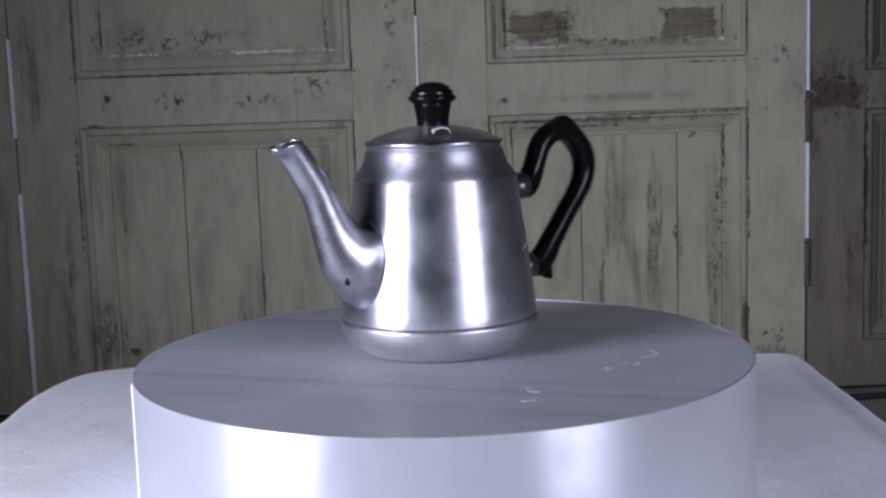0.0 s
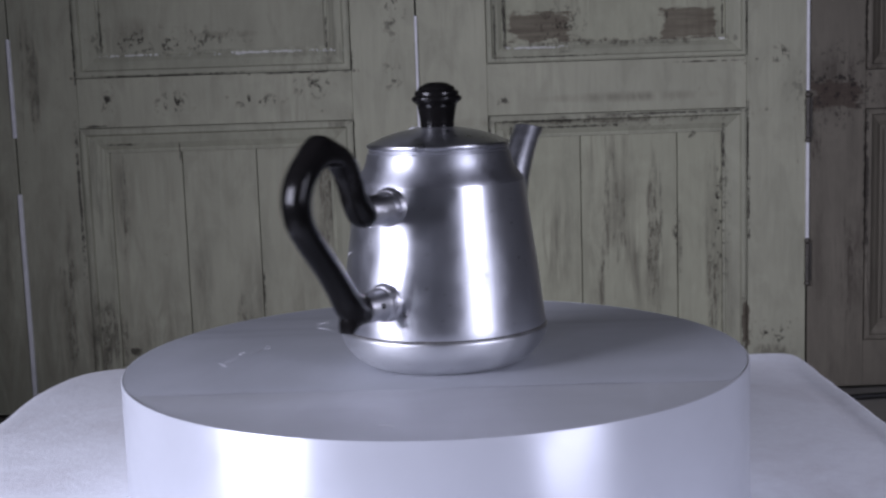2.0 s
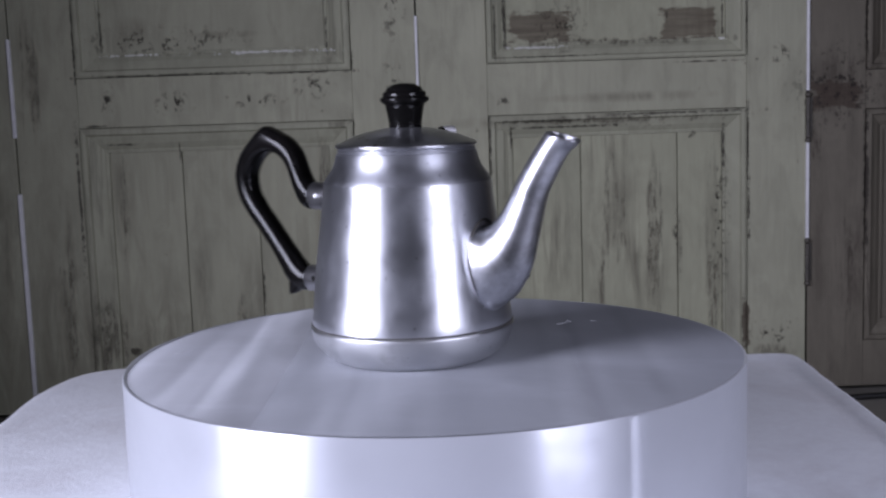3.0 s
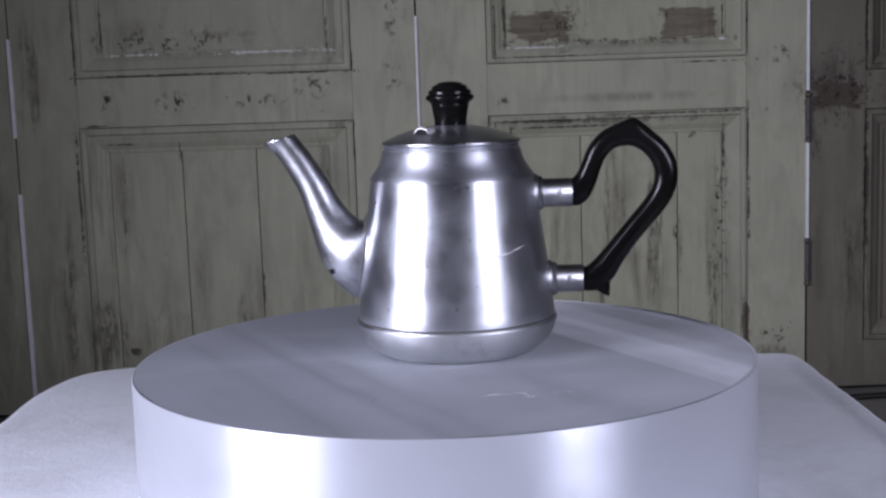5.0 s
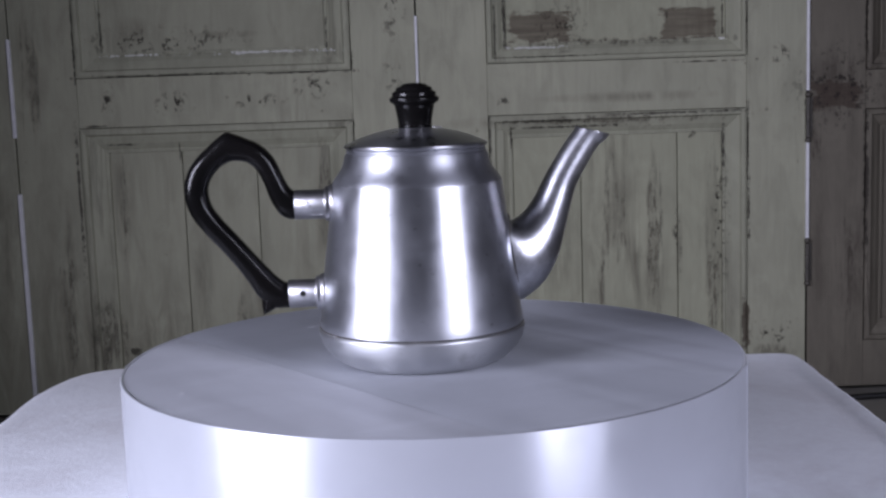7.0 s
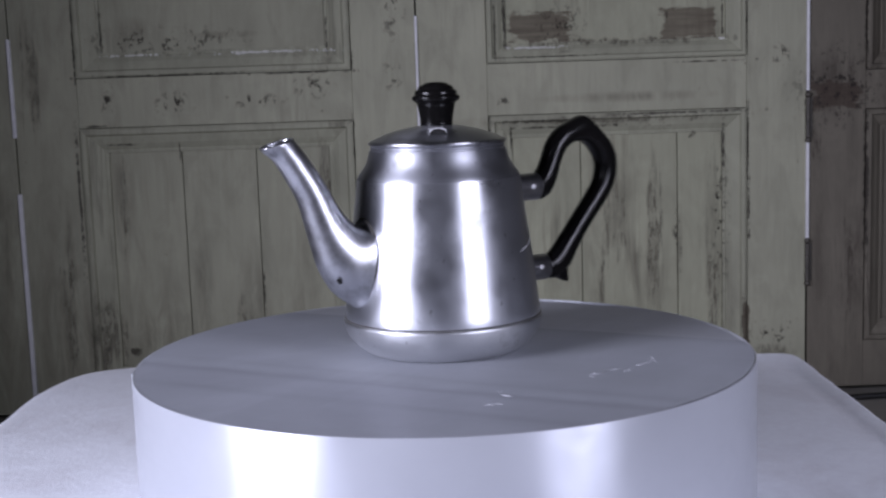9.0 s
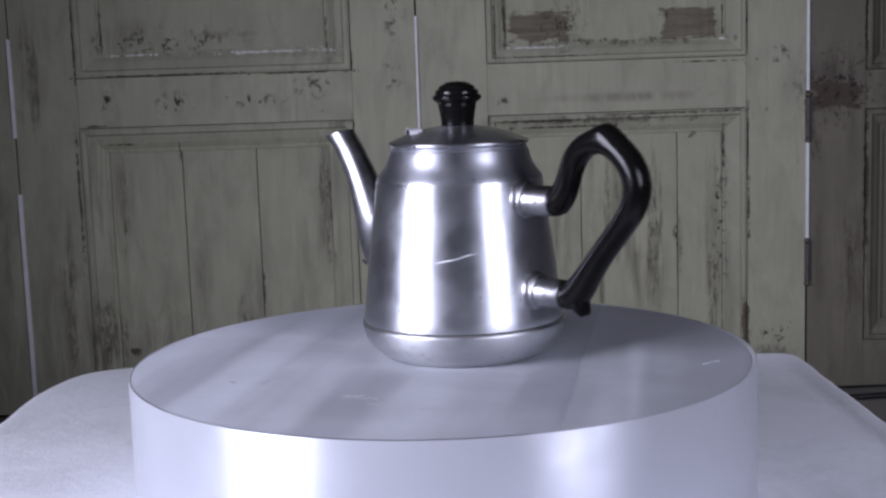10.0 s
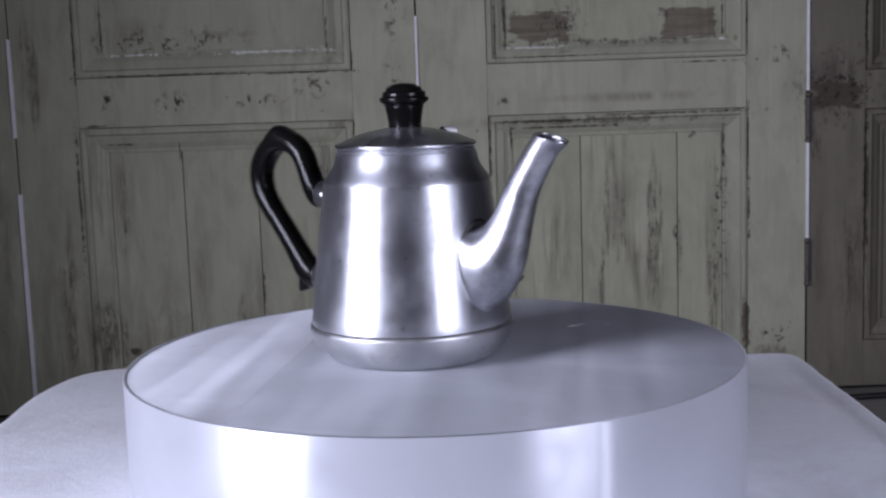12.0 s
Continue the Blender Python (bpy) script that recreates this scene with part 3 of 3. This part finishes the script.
def cover_sheet(lo, hi, r):
    """One strip of the sheet laid on the round top, between two parallel seams; its edges roll down a little."""
    bm = bmesh.new()
    along, across = Vector((math.cos(SHEET_AZ), math.sin(SHEET_AZ), 0)), Vector((-math.sin(SHEET_AZ), math.cos(SHEET_AZ), 0))
    rows = []
    ns, nl = 60, 48
    for i in range(ns + 1):
        u = lo + (hi - lo) * i / ns
        half = math.sqrt(max(1e-9, r * r - u * u))
        row = []
        for j in range(nl + 1):
            w = half * (2 * j / nl - 1)
            if lo > 0:
                z = -0.0007 - 0.0007 * max(0.0, (u - 0.166) / 0.03) ** 2
            elif hi > 0:
                wob = 0.0016 * math.sin(w * 31 + 1.0) + 0.0008 * math.sin(w * 77)
                z = -0.0006 * max(0.0, (u - 0.070 + wob) / 0.0217) ** 2 - 0.00022 * max(0.0, (-0.072 - u) / 0.0168) ** 2
            else:
                z = -0.0003 + 0.0001 * max(0.0, 1 - (-0.0878 - u) / 0.02)
            p = along * w + across * u
            z += 0.00005 * noise.noise(p * 22)
            row.append(bm.verts.new((p.x, p.y, z)))
        rows.append(row)
    for a, b in zip(rows, rows[1:]):
        for j in range(nl):
            bm.faces.new((a[j], a[j + 1], b[j + 1], b[j]))
    return bm


def turntable():
    t = tagged(new("turntable"), "round brushed aluminium display turntable on white cloth", "turntable")
    t.location = (0, 0, TABLE_Z)
    r, h = DRUM_R, DRUM_H
    off = Matrix.Translation((DRUM_C.x, DRUM_C.y, 0))
    bm = lathe([(0, 0.0005), (r - 0.004, 0.0005), (r - 0.001, 0.002), (r, 0.004), (r, h - 0.0010), (r - 0.0004, h - 0.0003),
                (r - 0.0012, h - 0.0002), (r - 0.0022, h - 0.0008), (r - 0.004, h - 0.0026), (0, h - 0.0026)], 192)
    wall = part("drum_wall", bm, M_DRUM, t, "bright brushed aluminium drum wall", angle=50)
    wall.location = (DRUM_C.x, DRUM_C.y, 0)
    # lapped joint of the wall's sheet
    bm = bmesh.new()
    ring = []
    for a, e in ((190.6, -0.0002), (191.0, 0.00025), (192.8, 0.0004), (193.0, 0.0009), (193.6, 0.0009), (193.9, -0.0002)):
        c, n = math.cos(radians(a)) * (r + e), math.sin(radians(a)) * (r + e)
        ring.append([bm.verts.new((c, n, z)) for z in (0.004, h - 0.0012)])
    for p, q in zip(ring, ring[1:]):
        bm.faces.new((p[0], q[0], q[1], p[1]))
    part("lap_joint", bm, M_DRUM, wall, "narrow lapped joint in the drum wall", angle=20)
    bm = lathe([(r - 0.0036, h - 0.0028), (r - 0.0038, h - 0.0024), (r - 0.006, h - 0.0023), (0, h - 0.0023)], 128)
    top = part("top_plate", bm, M_TOP, t, "dull grey aluminium top plate under laid sheet")
    top.location = (DRUM_C.x, DRUM_C.y, 0)
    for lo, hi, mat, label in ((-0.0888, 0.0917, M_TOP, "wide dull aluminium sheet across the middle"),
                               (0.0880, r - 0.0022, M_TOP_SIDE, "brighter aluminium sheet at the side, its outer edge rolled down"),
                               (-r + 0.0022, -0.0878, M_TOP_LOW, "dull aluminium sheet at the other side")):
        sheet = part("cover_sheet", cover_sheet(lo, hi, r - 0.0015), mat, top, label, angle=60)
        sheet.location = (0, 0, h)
    for x, y, length, az, w in ((0.046, -0.113, 0.016, 118, 0.4), (0.104, -0.062, 0.022, 45, 1.3), (0.098, -0.069, 0.012, 80, 1.0), (0.135, -0.031, 0.011, 95, 1.4), (0.128, -0.042, 0.010, 40, 1.0),
                                (0.085, 0.152, 0.012, 120, 0.8), (0.041, -0.134, 0.007, 20, 1.2), (0.118, -0.059, 0.009, 60, 0.9)):
        bm = bmesh.new()
        rows = []
        for i in range(9):
            f = i / 8 - 0.5
            bend = 0.0016 * math.sin(f * 9 + x * 300)
            g = 0.45 * w / 1000 * (1 - 4 * f * f + 0.15) * (0.6 + 0.4 * math.sin(i * 2.3 + y * 500))
            rows.append([bm.verts.new((f * length, bend + u * g, e)) for u, e in ((-1, -0.0001), (0, 0.00018), (1, -0.0001))])
        for p, q in zip(rows, rows[1:]):
            for i in range(2):
                bm.faces.new((p[i], p[i + 1], q[i + 1], q[i]))
        sc = part("scuff", bm, M_SCUFF, top, "pale scuff on the plate")
        sc.matrix_local = pose(x - DRUM_C.x, y - DRUM_C.y, DRUM_H, 0, 0, az)
    return t


table_turn = turntable()

# ------------------------------------------------------------ teapot
POT = Vector((0.0020, 0.0167))     # its place on the turning top
POT_AZ = 35.3                      # where the handle points at the start


def teapot():
    t = tagged(new("teapot"), "polished aluminium teapot with black handle and knob, lightly scratched", "teapot")
    part("base", lathe(mm([(0, 1.2), (44, 1.2), (46.5, 0.2), (49.5, 0.3), (53, 2.0), (57.6, 5.6), (61.4, 9.8), (63.8, 14), (64.9, 18), (65.4, 20.4),
                           (65.5, 21.5), (65.1, 22.3), (64.2, 22.8), (62, 22.9)]), 128), M_BASE, t, "matt rounded aluminium foot of the pot", angle=60)
    body = part("body", lathe(mm([(62, 22.4), (64.3, 22.7), (64.2, 23.4), (64.4, 24.4), (63.9, 29), (63.1, 35), (61.8, 47), (60.4, 59.5), (58.6, 72),
                                  (56.8, 85), (55.2, 97), (54.1, 106), (53.5, 111.4), (53.35, 112.6), (53.2, 113.1), (52.6, 113.2), (51.5, 113.2)]), 128), M_BODY, t, angle=20)
    # rougher than the body; its dimmer reflections are also put into a darker base
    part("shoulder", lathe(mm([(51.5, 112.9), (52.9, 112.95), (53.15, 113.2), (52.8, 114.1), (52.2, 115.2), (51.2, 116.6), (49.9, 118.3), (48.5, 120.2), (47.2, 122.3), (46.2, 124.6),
                             (45.5, 127.0), (45.0, 129.4), (44.4, 131.2), (43.5, 131.8), (43.5, 132.2), (43.9, 132.8), (43.4, 133.7), (42.4, 133.9), (41.6, 133.0), (41.5, 128)]), 128), M_SHOULDER, t, "turned shoulder under the lid, rougher and darkened", angle=30)
    part("seam", lathe(mm([(63.4, 22.7), (64.7, 22.9), (64.72, 23.3), (64.4, 23.7), (63.4, 23.9)]), 128), M_SEAM, body, "dark seam between body and foot")
    # bright scratches on the side
    for az0, az1, z0, z1, wd in ((-63, -47, 66.3, 69.0, 1.1), (-50, -36.5, 69.0, 72.2, 0.95)):
        bm = bmesh.new()
        k, rows = 10, []
        for i in range(k + 1):
            f = i / k
            a, z = radians(az0 + (az1 - az0) * f), (z0 + (z1 - z0) * f) / 1000
            rr = 0.0604 - (z - 0.0595) * 0.144 + 0.00018
            g = wd / 1000 * (0.25 + 0.75 * math.sin(math.pi * min(0.98, f + 0.02)))
            rows.append([bm.verts.new(((rr + e) * math.cos(a), (rr + e) * math.sin(a), z + u * g)) for u, e in ((-1, -0.0004), (0, 0), (1, -0.0004))])
        for p, q in zip(rows, rows[1:]):
            for i in range(2):
                bm.faces.new((p[i], p[i + 1], q[i + 1], q[i]))
        part("scratch", bm, M_SCRATCH, body, "bright scratch in the metal")
    # lid with vent and knob
    lid = part("lid", lathe(mm([(40.8, 131), (43.6, 134.4), (44.6, 135.0), (44.9, 136.0), (44.3, 136.9), (42.6, 137.6), (39, 139.2), (34, 141.3), (27, 143.5),
                                (19, 145.3), (12, 146.4), (0, 147.0)]), 96), M_LID, t, "domed aluminium lid", angle=60)
    knob_prof = mm([(0, 146), (10.0, 146.2), (10.5, 147.2), (10.4, 149), (11.0, 153), (11.9, 158), (12.4, 160.6), (13.6, 161.6), (15.2, 162.8), (15.7, 164.2),
                    (15.2, 165.4), (13.9, 166.0), (13.6, 166.6), (13.9, 167.6), (13.3, 168.8), (11.9, 169.4), (11.5, 169.8), (11.4, 170.8), (10.4, 171.8), (9.0, 172.2),
                    (8.6, 172.6), (7.0, 173.6), (4, 174.2), (0, 174.4)])
    part("knob", lathe(knob_prof, 48), M_BLACK, lid, "black turned bakelite knob", angle=50)
    ha = radians(-119)
    d = Vector((math.cos(ha), math.sin(ha), 0))
    s = Vector((-d.y, d.x, 0))
    c = d * 0.0315 + Vector((0, 0, 0.1424))
    bm = bmesh.new()
    rows = []
    for i in range(13):
        w = math.pi * i / 12
        p = c + s * (0.0054 * math.cos(w)) + Vector((0, 0, 0.0036 * math.sin(w)))
        rows.append([bm.verts.new(p + d * u + Vector((0, 0, v - u * 0.25))) for u, v in ((0.0018, 0.0), (0.0018, 0.0006), (-0.006, 0.0004 - 0.002 * math.sin(w)), (-0.006, -0.0006 - 0.002 * math.sin(w)))])
    for p, q in zip(rows, rows[1:]):
        for i in range(4):
            bm.faces.new((p[i], p[(i + 1) % 4], q[(i + 1) % 4], q[i]))
    # pale colour carries the lip's glint, so it shows from every side
    part("vent_lip", bm, M_EDGE, lid, "raised lip of the steam vent in pale metal")
    bm = bmesh.new()
    fan = [c + s * (0.0052 * math.cos(math.pi * i / 10)) + Vector((0, 0, 0.0034 * math.sin(math.pi * i / 10) - 0.0003)) + d * 0.0012 for i in range(11)]
    f = [bm.verts.new(p) for p in fan]
    b = [bm.verts.new(p - d * 0.005 - Vector((0, 0, 0.002))) for p in fan]
    bm.faces.new(f)
    bm.faces.new(list(reversed(b)))
    for i in range(11):
        j = (i + 1) % 11
        bm.faces.new((f[i], b[i], b[j], f[j]))
    part("vent_hole", bm, M_DARK, lid, "dark vent opening", smooth=False)
    # spout points away from the handle
    bm = bmesh.new()
    sp = [(-50, 62, 30.5, 18.5), (-57, 63.3, 29.8, 19), (-65, 66.5, 25.8, 18.5), (-72.5, 72.5, 20.0, 16.2), (-79, 82, 15.2, 13.6), (-84.8, 94, 12.2, 11.8), (-91.5, 110, 10.3, 10.4),
          (-101, 126, 9.6, 9.5), (-108.5, 136.5, 9.2, 9.2), (-113.5, 142.2, 10.3, 9.4), (-120.5, 150.0, 9.8, 9.2)]
    sweep(bm, mm(sp), 6, 32, cap=False)
    bmesh.ops.bisect_plane(bm, geom=bm.verts[:] + bm.edges[:] + bm.faces[:], plane_co=(-0.1122, 0, 0.1408), plane_no=(-0.267, 0, 0.964), clear_outer=True)
    spout = part("spout", bm, M_SPOUT, t, "smooth curved aluminium spout")
    md = spout.modifiers.new("wall", "SOLIDIFY")
    md.thickness, md.offset = 0.0011, -1
    bm = bmesh.new()
    lathe([(1.0, -0.0012), (1.045, 0.0), (1.0, 0.0012)], 40, bm)
    for v in bm.verts:
        v.co = Vector((v.co.z, v.co.x * 0.0186, v.co.y * 0.0264))
        zc = 0.0632 + v.co.z
        rr = 0.0604 - (zc - 0.0595) * 0.144
        v.co = Vector((-math.sqrt(max(1e-6, rr * rr - v.co.y ** 2)) - 0.0004 + v.co.x, v.co.y, zc))
    part("spout_seam", bm, M_SEAM, spout, "tarnished seam round the spout")
    bm = bmesh.new()
    bmesh.ops.create_uvsphere(bm, u_segments=12, v_segments=6, radius=1, matrix=pose(-0.0803, -0.0115, 0.0540, 0, -40, 37) @ Matrix.Diagonal((0.0007, 0.0017, 0.0024, 1)))
    part("pit", bm, M_DARK, spout, "small dark pit in the metal")
    # handle sockets
    for z, s0, s1, r, rs, rz in ((101.2, 50, 77.5, 9.2, 69.2, 102.0), (45.2, 58, 83.5, 8.9, 74.5, 46.4)):
        m = pose(0, 0, z / 1000) @ Matrix.Rotation(radians(90), 4, "Y")
        prof = mm([(0, s0), (r + 3.4, s0), (r + 3.4, s0 + 3.2), (r + 2.6, s0 + 5.2), (r + 1.6, s0 + 5.8), (r + 1.9, s0 + 6.6), (r + 1.7, s0 + 7.6), (r + 0.4, s0 + 8.2), (r, s0 + 9), (r, s1 - 0.6), (r - 0.6, s1), (0, s1)])
        bm = lathe(prof, 40)
        bmesh.ops.transform(bm, matrix=m, verts=bm.verts)
        so = part("handle_socket", bm, M_SOCKET, t, "dull cast aluminium handle socket", angle=50)
        for y in (-1, 1):
            bm = bmesh.new()
            bmesh.ops.create_uvsphere(bm, u_segments=14, v_segments=8, radius=0.0019, matrix=Matrix.Translation((rs / 1000, y * (r - 0.3) / 1000, rz / 1000)) @ Matrix.Diagonal((1, 0.55, 1, 1)))
            part("rivet", bm, M_DARK if (y > 0 and z < 60) else M_SCRATCH, so)
    # handle
    bm = bmesh.new()
    hp = [(75.0, 100.6, 6.5, 7.0), (77.0, 100.8, 8.6, 8.4), (80.5, 102.0, 8.6, 8.6), (85.6, 108.5, 7.2, 8.2), (89.2, 117, 6.4, 8.0), (94.0, 127.5, 6.6, 8.4), (101.5, 134.6, 6.9, 9.0), (109.5, 137.0, 7.2, 9.4),
          (117.5, 136.6, 7.3, 9.4), (126.5, 131.6, 7.2, 9.2), (134.0, 122.8, 7.4, 8.8), (137.0, 112.5, 7.5, 8.4), (134.8, 101, 7.2, 8.0), (128.0, 90.5, 6.9, 7.8), (119, 80, 6.8, 7.6),
          (110, 69, 6.9, 7.6), (102, 58.5, 7.6, 7.8), (96, 50.5, 8.6, 8.2), (90.5, 45.8, 8.9, 8.2), (85, 44.6, 8.0, 7.8), (82.5, 44.5, 7.4, 7.4)]
    sweep(bm, mm(hp), 5, 20, power=2.4)
    # peak on the bend and spur at the heel
    for v in bm.verts:
        if v.co.z > 0.136:
            f = max(0.0, 1 - abs(v.co.x - 0.1169) / 0.014)
            v.co.z += 0.0040 * f ** 1.3 * min(1.0, (v.co.z - 0.136) / 0.004)
    for base, tip, r0 in (((92.5, 45.5), (99.2, 33.8), 8.2),):
        b0, t0 = Vector((base[0], 0, base[1])) / 1000, Vector((tip[0], 0, tip[1])) / 1000
        d = (t0 - b0)
        sd = Vector((-d.z, 0, d.x)).normalized()
        rows = []
        for f, a, c in ((0, r0, 7.6), (0.5, r0 * 0.66, 7.0), (0.85, r0 * 0.30, 6.0), (1.0, 0.9, 4.8)):
            rows.append([bm.verts.new(b0 + d * f + sd * (a / 1000 * math.cos(w)) + Vector((0, c / 1000 * math.sin(w), 0))) for w in [2 * math.pi * k / 16 for k in range(16)]])
        for p, q in zip(rows, rows[1:]):
            for i in range(16):
                bm.faces.new((p[i], p[(i + 1) % 16], q[(i + 1) % 16], q[i]))
        bm.faces.new(rows[-1])
        bm.faces.new(rows[0])
    part("handle", bm, M_BLACK, t, "black moulded bakelite loop handle", angle=50)
    return t


pot = teapot()


# ------------------------------------------------------------ what moves
# small departures of the hand-set turntable from that rhythm: seconds, degrees
UNEVEN = [(0.0, 3.0), (0.5, 1.3), (1.0, 0.0), (2.0, 0.3), (3.0, -0.1), (4.6, -0.4), (5.0, -1.8), (5.5, -0.6), (6.0, -2.4), (6.5, -1.4), (7.0, -0.7), (8.8, -0.3),
          (9.0, 0.4), (9.5, 0.2), (10.0, 0.6), (10.5, 0.0), (11.0, 0.6), (11.5, 1.1), (12.0, 0.2)]


def turn(t):
    """Degrees of the turntable at t seconds: one turn in 4.4616 s, a little uneven, clockwise from above."""
    w = 2 * math.pi / 4.46156
    a = math.degrees(w * t) - 7.16 * math.sin(w * t) - 0.76 * (math.cos(w * t) - 1) + 0.59 * math.sin(2 * w * t) + 0.19 * (math.cos(2 * w * t) - 1)
    return -a + float(np.interp(t, [k[0] for k in UNEVEN], [k[1] for k in UNEVEN]))


def motions():
    rows, pots = [], []
    for i in range(121):
        t = i / 10
        a = turn(t)
        spin = Matrix.Rotation(radians(a), 4, "Z")
        rows.append((t, Matrix.Translation((0, 0, TABLE_Z)) @ spin))
        pots.append((t, Matrix.Translation((0, 0, TOP)) @ spin @ Matrix.Translation((POT.x, POT.y, 0)) @ Matrix.Rotation(radians(POT_AZ), 4, "Z")))
    walk(table_turn, rows)
    walk(pot, pots)


motions()
